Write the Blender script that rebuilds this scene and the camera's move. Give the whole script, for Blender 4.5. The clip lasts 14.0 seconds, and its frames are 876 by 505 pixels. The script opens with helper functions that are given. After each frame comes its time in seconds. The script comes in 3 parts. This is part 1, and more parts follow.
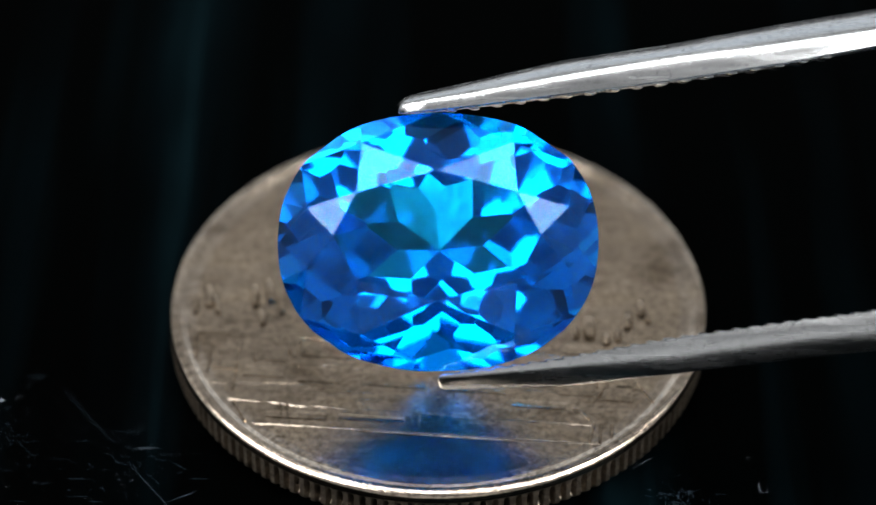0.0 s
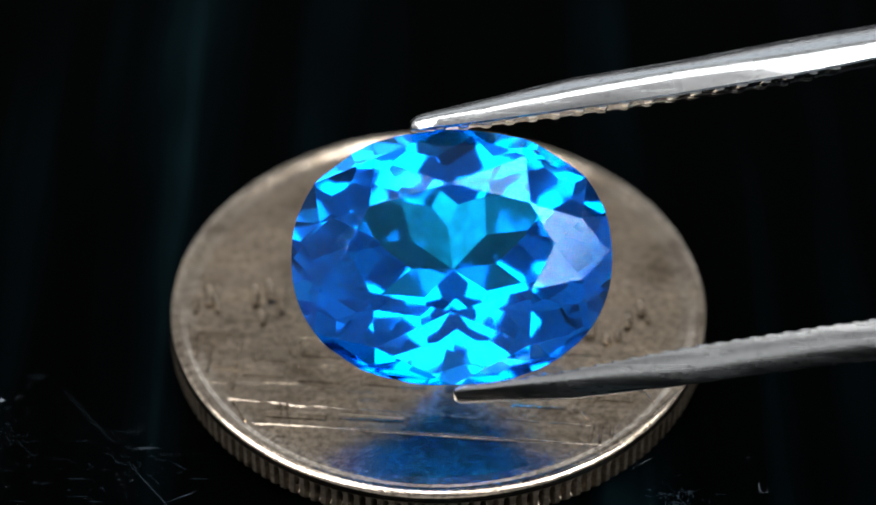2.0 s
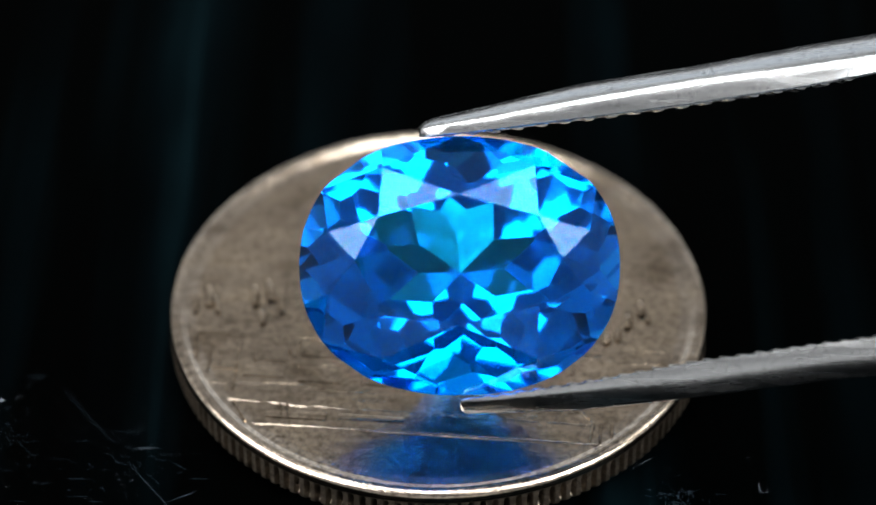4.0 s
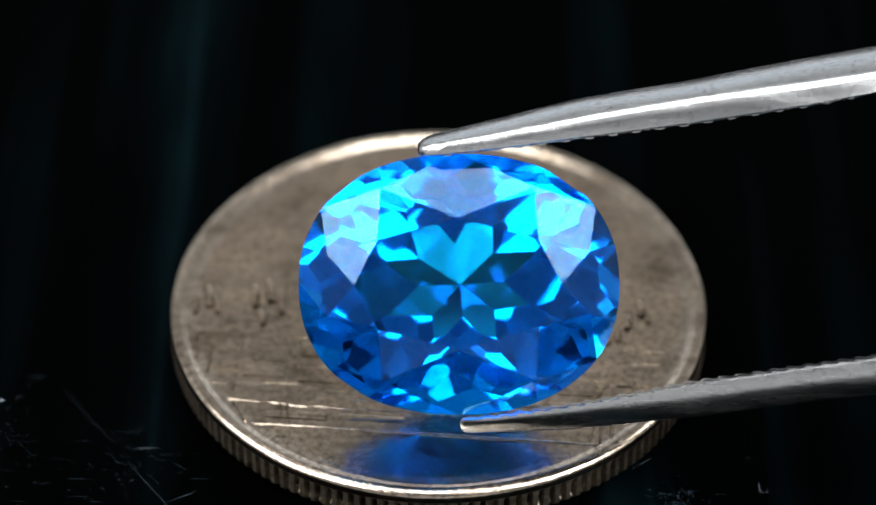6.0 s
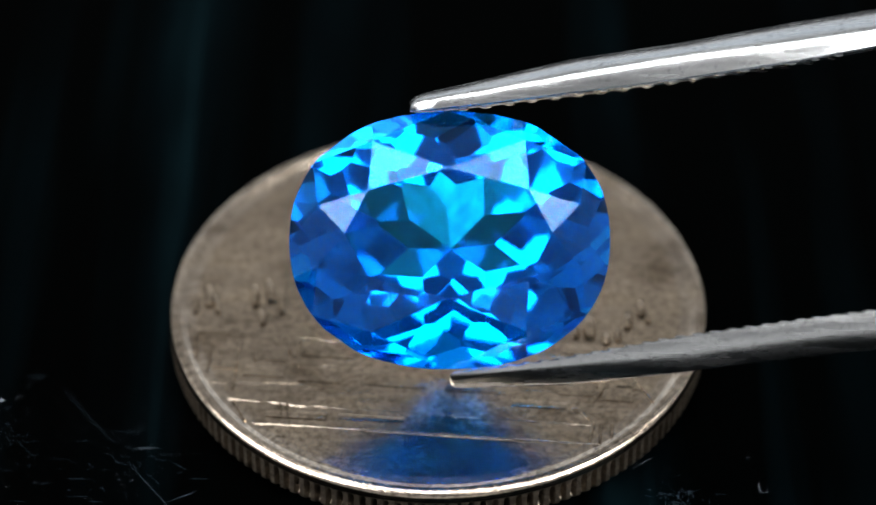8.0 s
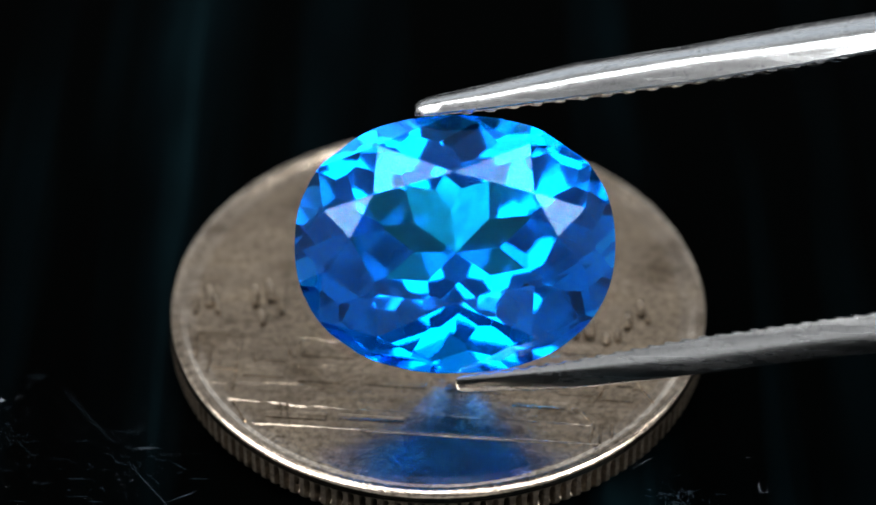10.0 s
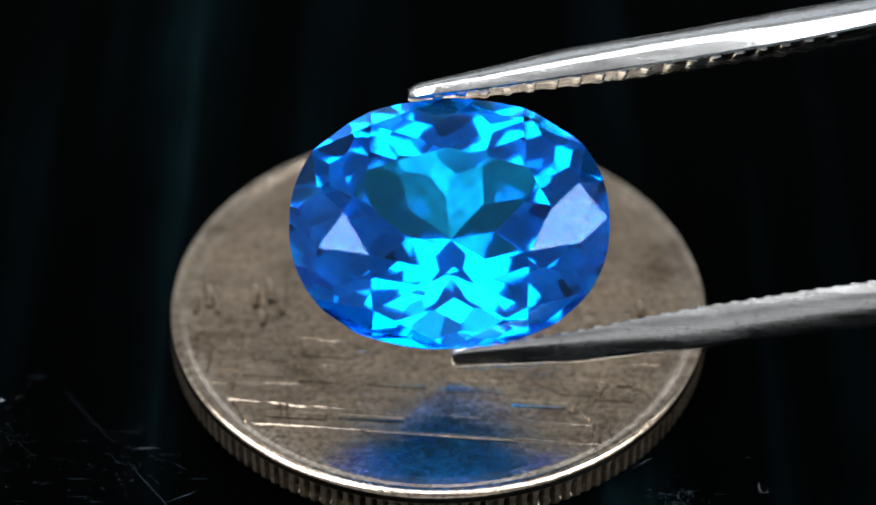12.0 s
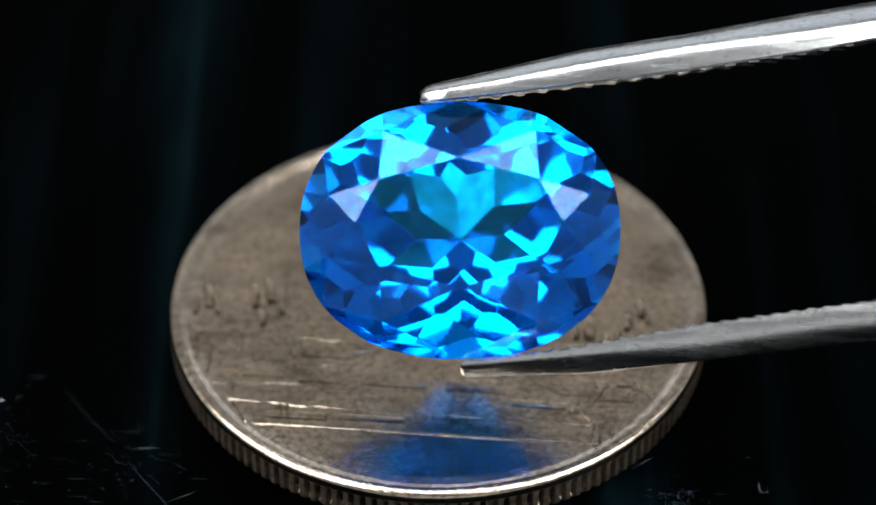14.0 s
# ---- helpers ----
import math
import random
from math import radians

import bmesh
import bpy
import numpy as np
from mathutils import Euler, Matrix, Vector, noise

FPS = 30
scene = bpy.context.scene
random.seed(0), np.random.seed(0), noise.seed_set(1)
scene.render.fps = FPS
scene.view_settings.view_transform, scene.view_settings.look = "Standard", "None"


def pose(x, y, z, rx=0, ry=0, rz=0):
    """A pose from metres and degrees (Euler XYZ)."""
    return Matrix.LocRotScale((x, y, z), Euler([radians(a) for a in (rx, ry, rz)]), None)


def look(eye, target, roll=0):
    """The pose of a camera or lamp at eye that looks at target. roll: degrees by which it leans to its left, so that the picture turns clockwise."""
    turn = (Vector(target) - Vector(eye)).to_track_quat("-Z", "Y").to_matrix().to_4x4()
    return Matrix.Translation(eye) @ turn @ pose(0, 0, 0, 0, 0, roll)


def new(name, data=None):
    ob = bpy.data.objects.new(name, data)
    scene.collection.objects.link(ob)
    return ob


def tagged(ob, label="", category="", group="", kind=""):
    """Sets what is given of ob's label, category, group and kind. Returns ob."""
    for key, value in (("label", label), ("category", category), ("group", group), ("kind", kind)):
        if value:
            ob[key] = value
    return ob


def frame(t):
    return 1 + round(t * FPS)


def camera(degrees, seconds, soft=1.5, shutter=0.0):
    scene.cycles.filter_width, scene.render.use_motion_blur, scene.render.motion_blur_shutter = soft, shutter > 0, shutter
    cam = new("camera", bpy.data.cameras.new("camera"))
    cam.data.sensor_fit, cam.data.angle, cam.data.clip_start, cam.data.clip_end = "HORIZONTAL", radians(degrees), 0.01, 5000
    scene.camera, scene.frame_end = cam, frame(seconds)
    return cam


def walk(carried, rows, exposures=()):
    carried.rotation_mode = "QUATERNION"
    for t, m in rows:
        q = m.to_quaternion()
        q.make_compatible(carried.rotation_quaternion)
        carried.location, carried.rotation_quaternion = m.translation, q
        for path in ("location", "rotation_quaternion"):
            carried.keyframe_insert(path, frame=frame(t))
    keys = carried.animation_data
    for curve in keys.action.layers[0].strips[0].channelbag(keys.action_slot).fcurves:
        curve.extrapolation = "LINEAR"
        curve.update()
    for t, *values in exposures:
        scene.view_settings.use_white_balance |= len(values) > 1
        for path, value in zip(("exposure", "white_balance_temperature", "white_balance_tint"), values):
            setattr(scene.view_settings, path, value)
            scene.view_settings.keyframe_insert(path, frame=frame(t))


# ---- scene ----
FOV = 18.0
MM = 0.001
PITCH = 41.815            # the lens looks down by this much
EYE = (-0.0104, -75.650, 71.530)   # millimetres; the coin lies round the origin
cam = camera(FOV, 14.0, soft=1.6)
CAM = pose(EYE[0] * MM, EYE[1] * MM, EYE[2] * MM, 90 - PITCH, 0, 0)
walk(cam, [(0.0, CAM), (14.0, CAM)])
cam.data.dof.use_dof = True
cam.data.dof.focus_distance = 0.0960
cam.data.dof.aperture_fstop = 36.0

# ---- light: one wide soft lamp over the table, in a plain white room ----
world = bpy.data.worlds.new("world")
world.use_nodes = True
world.node_tree.nodes["Background"].inputs[0].default_value = (0.75, 0.85, 1.0, 1)
world.node_tree.nodes["Background"].inputs[1].default_value = 0.05
scene.world = world
scene.view_settings.exposure = 0.0


def area_lamp(name, eye, target, sx, sy, watts, colour, shape="RECTANGLE"):
    lamp = bpy.data.lights.new(name, "AREA")
    lamp.shape, lamp.size, lamp.size_y = shape, sx, sy
    lamp.energy, lamp.color = watts, colour
    ob = new(name, lamp)
    ob.matrix_world = look(eye, target)
    return ob


area_lamp("softbox_lamp", (0.0, 0.08, 0.55), (0, 0, 0), 0.30, 0.30, 1.74, (1.0, 0.98, 0.95), "DISK")
area_lamp("side_lamp_west", (-0.46, -0.15, 0.53), (0, 0, 0), 0.53, 0.53, 10.8, (1.0, 0.97, 0.94))
area_lamp("side_lamp_east", (0.46, -0.15, 0.53), (0, 0, 0), 0.53, 0.53, 10.8, (1.0, 0.97, 0.94))
# daylight in the opening of the far wall
area_lamp("window_daylight", (0.0, 1.04, 0.36), (0, 0, 0.36), 1.2, 0.5, 1.7, (0.9, 0.95, 1.0))


# ---- materials ----
def material(name):
    m = bpy.data.materials.new(name)
    m.use_nodes = True
    n, l = m.node_tree.nodes, m.node_tree.links
    return m, n, l, n["Principled BSDF"]


def coords(n, l, scale, detail=4.0, rough=0.55, stretch=(1, 1, 1), turn=0.0):
    tc, mp, no = n.new("ShaderNodeTexCoord"), n.new("ShaderNodeMapping"), n.new("ShaderNodeTexNoise")
    mp.inputs["Scale"].default_value = stretch
    mp.inputs["Rotation"].default_value = (0, 0, turn)
    no.inputs["Scale"].default_value, no.inputs["Detail"].default_value, no.inputs["Roughness"].default_value = scale, detail, rough
    l.new(tc.outputs["Object"], mp.inputs[0])
    l.new(mp.outputs[0], no.inputs["Vector"])
    return no


def ramp(n, l, source, stops):
    r = n.new("ShaderNodeValToRGB")
    while len(r.color_ramp.elements) < len(stops):
        r.color_ramp.elements.new(0.5)
    for e, (p, c) in zip(r.color_ramp.elements, stops):
        e.position, e.color = p, (*c, 1) if len(c) == 3 else c
    l.new(source, r.inputs[0])
    return r


def mixed(n, l, fac, a, b, blend="MIX"):
    m = n.new("ShaderNodeMix")
    m.data_type, m.blend_type = "RGBA", blend
    if isinstance(fac, float):
        m.inputs[0].default_value = fac
    else:
        l.new(fac, m.inputs[0])
    for s, v in ((m.inputs[6], a), (m.inputs[7], b)):
        if isinstance(v, tuple):
            s.default_value = (*v, 1)
        else:
            l.new(v, s)
    return m.outputs[2]


def bumped(n, l, bsdf, sources, distance):
    last = None
    for src, strength in sources:
        b = n.new("ShaderNodeBump")
        b.inputs["Strength"].default_value, b.inputs["Distance"].default_value = strength, distance
        l.new(src, b.inputs["Height"])
        if last:
            l.new(last, b.inputs["Normal"])
        last = b.outputs[0]
    l.new(last, bsdf.inputs["Normal"])


def coin_metal(name, tone, rough, dull):
    m, n, l, b = material(name)
    big = coords(n, l, 260, 5, 0.6)
    tarnish = coords(n, l, 520, 6, 0.7, (0.7, 1.5, 1), 0.1)
    fine = coords(n, l, 4200, 6, 0.78)
    pits = coords(n, l, 9000, 4, 0.7)
    patch = coords(n, l, 420, 5, 0.65)
    hair = coords(n, l, 900, 4, 0.6, (0.10, 3.5, 1), 0.09)
    base = ramp(n, l, big.outputs[0], [(0.3, tuple(v * 0.80 for v in tone)), (0.7, tuple(v * 1.12 for v in tone))])
    # brown and yellowish tarnish in uneven patches
    warm = ramp(n, l, tarnish.outputs[0], [(0.36, (0.50, 0.45, 0.38)), (0.50, (1.0, 0.98, 0.95)), (0.68, (1.15, 1.10, 0.98))])
    base2 = mixed(n, l, 0.75, base.outputs[0], mixed(n, l, 1.0, base.outputs[0], warm.outputs[0], "MULTIPLY"))
    speck = ramp(n, l, fine.outputs[0], [(0.36, (0.22, 0.20, 0.17)), (0.49, (0.92, 0.91, 0.89)), (0.64, (1.6, 1.56, 1.48))])
    worn = ramp(n, l, patch.outputs[0], [(0.34, (0.35,) * 3), (0.62, (0.9,) * 3)])
    c = mixed(n, l, worn.outputs[0], base2, mixed(n, l, 1.0, base2, speck.outputs[0], "MULTIPLY"))
    streak = ramp(n, l, hair.outputs[0], [(0.35, (0.72, 0.70, 0.68)), (0.5, (1, 1, 1)), (0.7, (1.12, 1.11, 1.10))])
    l.new(mixed(n, l, 0.35, c, mixed(n, l, 1.0, c, streak.outputs[0], "MULTIPLY")), b.inputs["Base Color"])
    r = ramp(n, l, patch.outputs[0], [(0.3, (rough,) * 3), (0.7, (rough * 1.7,) * 3)])
    l.new(r.outputs[0], b.inputs["Roughness"])
    b.inputs["Metallic"].default_value = dull
    bumped(n, l, b, [(fine.outputs[0], 0.10), (pits.outputs[0], 0.10), (hair.outputs[0], 0.05), (patch.outputs[0], 0.09), (tarnish.outputs[0], 0.07)], 0.00005)
    return m


def steel(name, tone, rough):
    m, n, l, b = material(name)
    grain = coords(n, l, 2500, 4, 0.6, (0.12, 1, 1), 0.13)
    spots = coords(n, l, 5200, 5, 0.7)
    c = ramp(n, l, spots.outputs[0], [(0.30, tuple(v * 0.5 for v in tone)), (0.42, tone), (0.7, tuple(v * 1.15 for v in tone))])
    l.new(c.outputs[0], b.inputs["Base Color"])
    r = ramp(n, l, grain.outputs[0], [(0.3, (rough * 0.8,) * 3), (0.7, (rough * 1.25,) * 3)])
    l.new(r.outputs[0], b.inputs["Roughness"])
    b.inputs["Metallic"].default_value = 1.0
    bumped(n, l, b, [(grain.outputs[0], 0.14), (spots.outputs[0], 0.12)], 0.00005)
    return m


def gem_glass():
    """Clear stone with a clean polish; the glass half tints every inner reflection, so that long ways through it turn deep blue."""
    m, n, l, b = material("blue_gem")
    b.inputs["Base Color"].default_value = (0.0008, 0.56, 0.97, 1)
    b.inputs["Transmission Weight"].default_value = 1.0
    b.inputs["Roughness"].default_value = 0.03
    b.inputs["IOR"].default_value = 1.63
    b.inputs["Specular Tint"].default_value = (0.85, 0.9, 1.0, 1)
    deep = n.new("ShaderNodeBsdfGlass")
    deep.inputs["Color"].default_value = (0.02, 0.50, 0.98, 1)
    deep.inputs["Roughness"].default_value = 0.065
    deep.inputs["IOR"].default_value = 1.63
    mix = n.new("ShaderNodeMixShader")
    mix.inputs[0].default_value = 0.65
    l.new(b.outputs[0], mix.inputs[1])
    l.new(deep.outputs[0], mix.inputs[2])
    l.new(mix.outputs[0], n["Material Output"].inputs["Surface"])
    return m


def table_black():
    m, n, l, b = material("black_lacquered_wood")
    grain = coords(n, l, 1500, 4, 0.6, (1, 0.04, 1))
    blot = coords(n, l, 120, 3, 0.6, (1, 0.35, 1))
    band = coords(n, l, 230, 3, 0.55, (1, 0.05, 1))
    c = ramp(n, l, band.outputs[0], [(0.48, (0.0000, 0.0001, 0.0001)), (0.62, (0.0002, 0.0010, 0.0014)), (0.70, (0.0010, 0.0036, 0.0048))])
    d = ramp(n, l, blot.outputs[0], [(0.35, (0.25, 0.25, 0.25)), (0.65, (1, 1, 1))])
    l.new(mixed(n, l, 1.0, c.outputs[0], d.outputs[0], "MULTIPLY"), b.inputs["Base Color"])
    b.inputs["Roughness"].default_value = 0.5
    b.inputs["Specular IOR Level"].default_value = 0.004
    bumped(n, l, b, [(grain.outputs[0], 0.2)], 0.00004)
    return m


def plain(name, colour, rough=0.7):
    m, n, l, b = material(name)
    no = coords(n, l, 3, 5, 0.6)
    c = ramp(n, l, no.outputs[0], [(0.3, tuple(v * 0.85 for v in colour)), (0.7, colour)])
    l.new(c.outputs[0], b.inputs["Base Color"])
    b.inputs["Roughness"].default_value = rough
    return m


COIN = coin_metal("worn_cupronickel", (0.44, 0.38, 0.315), 0.095, 1.0)
RIM = coin_metal("polished_cupronickel", (0.46, 0.41, 0.36), 0.14, 1.0)
# the coin's side: the same metal in a darker, rougher, less metallic tone
EDGE = coin_metal("edge_cupronickel", (0.23, 0.205, 0.175), 0.24, 0.88)
STEEL = steel("brushed_steel", (0.48, 0.505, 0.53), 0.25)
GEM = gem_glass()
TABLE = table_black()
WALL = plain("white_wall_paint", (0.80, 0.80, 0.80))
GREY = plain("grey_wall_paint", (0.55, 0.55, 0.55))
FLOOR = plain("dark_floor", (0.12, 0.11, 0.10))
DUST = plain("pale_dust", (0.17, 0.21, 0.24), 0.9)
SCRATCH = plain("scratched_lacquer", (0.026, 0.050, 0.072), 0.5)


# ---- mesh helpers (all in millimetres) ----
def part(name, bm, mat, parent=None, label="", smooth=False):
    bmesh.ops.scale(bm, vec=(MM, MM, MM), verts=bm.verts)
    me = bpy.data.meshes.new(name)
    bm.to_mesh(me)
    bm.free()
    me.materials.append(mat)
    if smooth:
        for p in me.polygons:
            p.use_smooth = True
        me.set_sharp_from_angle(angle=radians(38))
    ob = new(name, me)
    if parent:
        ob.parent = parent
    if label:
        tagged(ob, label)
    return ob


def box(bm, x0, x1, y0, y1, z0, z1):
    got = bmesh.ops.create_cube(bm, size=1.0)["verts"]
    bmesh.ops.scale(bm, vec=(x1 - x0, y1 - y0, z1 - z0), verts=got)
    bmesh.ops.translate(bm, vec=((x0 + x1) / 2, (y0 + y1) / 2, (z0 + z1) / 2), verts=got)
    return got


def loft(bm, rings, caps=True):
    made = [[bm.verts.new(p) for p in ring] for ring in rings]
    k = len(made[0])
    for a, b in zip(made, made[1:]):
        for i in range(k):
            bm.faces.new((a[i], a[(i + 1) % k], b[(i + 1) % k], b[i]))
    if caps:
        bm.faces.new(made[0][::-1])
        bm.faces.new(made[-1])
    bmesh.ops.recalc_face_normals(bm, faces=bm.faces)


# ---- structure ----
def slab(name, x0, x1, y0, y1, z0, z1, mat, label):
    bm = bmesh.new()
    box(bm, x0, x1, y0, y1, z0, z1)
    return tagged(part(name, bm, mat), label, kind="structure")


slab("floor", -1000, 1000, -900, 1000, -850, -750, FLOOR, "dark floor of the room")
slab("ceiling", -1000, 1000, -900, 1000, 900, 1000, WALL, "plain white ceiling")
# the far wall has a window opening, through which daylight comes
slab("wall_north", -1000, -600, 1000, 1100, -750, 900, WALL, "plain white wall beside a window")
slab("wall_north", 600, 1000, 1000, 1100, -750, 900, WALL, "plain white wall beside a window")
slab("wall_north", -600, 600, 1000, 1100, -750, 110, WALL, "plain white wall below a window")
slab("wall_north", -600, 600, 1000, 1100, 610, 900, WALL, "plain white wall above a window")
slab("wall_south", -1000, 1000, -1000, -900, -750, 900, GREY, "plain grey wall")
slab("wall_east", 1000, 1100, -1000, 1100, -750, 900, WALL, "plain white wall")
slab("wall_west", -1100, -1000, -1000, 1100, -750, 900, WALL, "plain white wall")


def make_table():
    top = new("table")
    tagged(top, "black lacquered wooden table with scratches and dust", "table")
    bm = bmesh.new()
    box(bm, -500, 500, -350, 450, -25, 0)
    part("tabletop", bm, TABLE, top)
    for x in (-460, 460):
        for y in (-310, 410):
            bm = bmesh.new()
            box(bm, x - 25, x + 25, y - 25, y + 25, -750, -25)
            part("leg", bm, TABLE, top)
    return top


table = make_table()


# ---- coin ----
# raised lines of the coin's design: x, y to x, y, width, height
STEPS = (
    (-6.65, -6.34, 6.12, -7.48, 0.13, 0.10), (-7.62, -5.10, -6.40, -5.27, 0.10, 0.06), (-6.14, -5.27, -5.48, -5.36, 0.10, 0.06),
    (-5.38, -5.39, -4.65, -5.53, 0.10, 0.06), (-4.53, -5.47, -3.19, -5.67, 0.10, 0.06), (-2.89, -5.64, -1.37, -5.78, 0.09, 0.05),
    (-1.17, -5.81, -0.71, -5.84, 0.09, 0.05), (-0.49, -5.87, 0.21, -5.92, 0.09, 0.05), (0.41, -5.95, 1.86, -6.12, 0.10, 0.06),
    (2.08, -6.15, 3.57, -6.29, 0.11, 0.07), (3.85, -6.31, 5.51, -6.48, 0.11, 0.07), (-7.32, -4.30, -5.74, -4.45, 0.09, 0.05),
    (-8.60, -4.17, -7.70, -4.34, 0.10, 0.06), (-5.53, -4.47, -3.92, -4.59, 0.07, 0.03),
)
POSTS = (
    (-0.65, -5.89, -0.69, -6.56, 0.06, 0.04), (-5.37, -5.44, -5.39, -6.06, 0.08, 0.04), (-7.15, -2.20, -7.32, -3.46, 0.14, 0.05),
    (-8.93, -1.84, -8.79, -3.32, 0.20, 0.05), (-7.98, -2.02, -8.09, -3.46, 0.18, 0.05), (-6.94, -1.84, -6.81, -3.17, 0.18, 0.05),
    (-5.36, -1.84, -5.18, -3.17, 0.20, 0.05), (-4.61, -2.14, -4.45, -3.02, 0.20, 0.05), (5.53, -5.95, 5.58, -6.73, 0.08, 0.04),
    (6.09, -6.03, 6.09, -6.87, 0.08, 0.04), (-6.90, -5.39, -6.23, -6.73, 0.07, 0.03), (6.63, -3.02, 6.88, -4.19, 0.10, 0.04),
    (5.89, -3.61, 6.16, -4.47, 0.10, 0.04),
)
LINTELS = (
    (-9.10, -1.50, -7.17, -1.78, 0.20, 0.06), (-6.85, -1.54, -6.44, -1.60, 0.22, 0.06), (-5.75, -1.78, -4.78, -1.93, 0.20, 0.06),
    (-6.40, -3.17, -3.35, -3.32, 0.12, 0.04), (-4.58, -2.79, -2.54, -3.08, 0.10, 0.03), (4.60, -3.02, 8.04, -3.38, 0.12, 0.04),
    (2.96, -3.32, 4.17, -3.46, 0.12, 0.04),
)
LETTERS = (
    (-8.49, -0.27, -8.60, 0.84, 0.30, 0.16), (-8.14, -0.64, -8.36, 0.28, 0.22, 0.13), (-9.0, -0.64, -9.08, 0.28, 0.22, 0.10),
    (-6.79, -0.27, -6.89, 0.84, 0.28, 0.16), (-6.22, -0.03, -6.39, 1.12, 0.28, 0.16), (-6.49, -1.24, -6.57, -0.49, 0.26, 0.12),
    (-5.80, -0.64, -5.94, 0.28, 0.20, 0.12), (5.57, -1.99, 5.58, -0.94, 0.45, 0.18), (5.06, -1.96, 5.08, -1.42, 0.28, 0.15),
    (6.18, -2.32, 6.16, -1.84, 0.30, 0.15), (6.61, -2.14, 6.60, -1.60, 0.26, 0.15), (7.00, -1.48, 7.01, -0.79, 0.34, 0.16),
    (7.53, -0.82, 7.53, -0.03, 0.30, 0.16), (7.76, -1.12, 7.72, -0.64, 0.24, 0.13),
)
# narrow steep ridges and broad low bands of the building: x, y to x, y
RIDGES = (
    (-7.37, -5.25, -6.87, -6.24), (-7.27, -2.18, -7.42, -4.60), (-5.70, -5.37, -5.61, -5.93), (-5.44, -5.37, -5.39, -6.01),
    (-8.32, -2.47, -8.39, -3.70), (-7.96, -2.62, -7.94, -3.30), (-8.89, -1.82, -8.86, -3.00), (-6.73, -2.65, -6.67, -3.18),
    (-5.64, -2.00, -5.38, -2.83), (-5.06, -2.00, -5.23, -3.00), (7.05, -4.08, 7.67, -5.28), (5.75, -5.05, 6.01, -4.57),
    (5.52, -6.35, 5.36, -7.26), (6.19, -6.46, 6.10, -7.48), (4.77, -5.65, 5.10, -5.76), (5.10, -5.76, 5.37, -6.15),
    (4.44, -4.02, 4.45, -4.45), (5.72, -4.28, 5.73, -4.57), (6.11, -4.28, 6.11, -4.57), (5.77, -6.54, 5.71, -7.32),
    (8.70, -3.59, 8.51, -4.22),
)
BANDS = ((-9.18, -1.52, -7.03, -1.70), (-5.71, -1.76, -4.86, -1.82), (-5.09, -3.00, -2.94, -3.35), (-4.59, -2.47, -2.95, -2.71), (-7.27, -4.40, -5.73, -4.54), (-5.73, -4.54, -2.90, -4.91))
FIELD = 1.38
EDGE_RINGS = 11


def relief(name, row, parent, wide, high, mat, blunt=0.25):
    """A worn raised bar with rounded ends and sloping flanks."""
    x0, y0, x1, y1, w, h = row
    w, h = w * wide, h * high
    p, q = Vector((x0, y0, 0)), Vector((x1, y1, 0))
    d = (q - p).normalized()
    n = Vector((-d.y, d.x, 0))
    length = (q - p).length
    cuts = max(3, int(length / 0.35))
    rings = []
    for i in range(cuts + 1):
        u = i / cuts
        end = min(1.0, blunt + min(u, 1 - u) * length / max(w, 0.05))
        c = p.lerp(q, u) + n * (random.uniform(-0.012, 0.012))
        hh, ww = h * end * random.uniform(0.85, 1.08), w * (0.55 + 0.45 * end) * random.uniform(0.92, 1.08)
        rings.append([c + n * (k * ww) + Vector((0, 0, FIELD + z * hh)) for k, z in ((-0.62, -0.15), (-0.42, 0.45), (-0.2, 0.9), (0.05, 1.0), (0.3, 0.8), (0.62, -0.15))])
    bm = bmesh.new()
    loft(bm, rings)
    return part(name, bm, mat, parent, smooth=True)


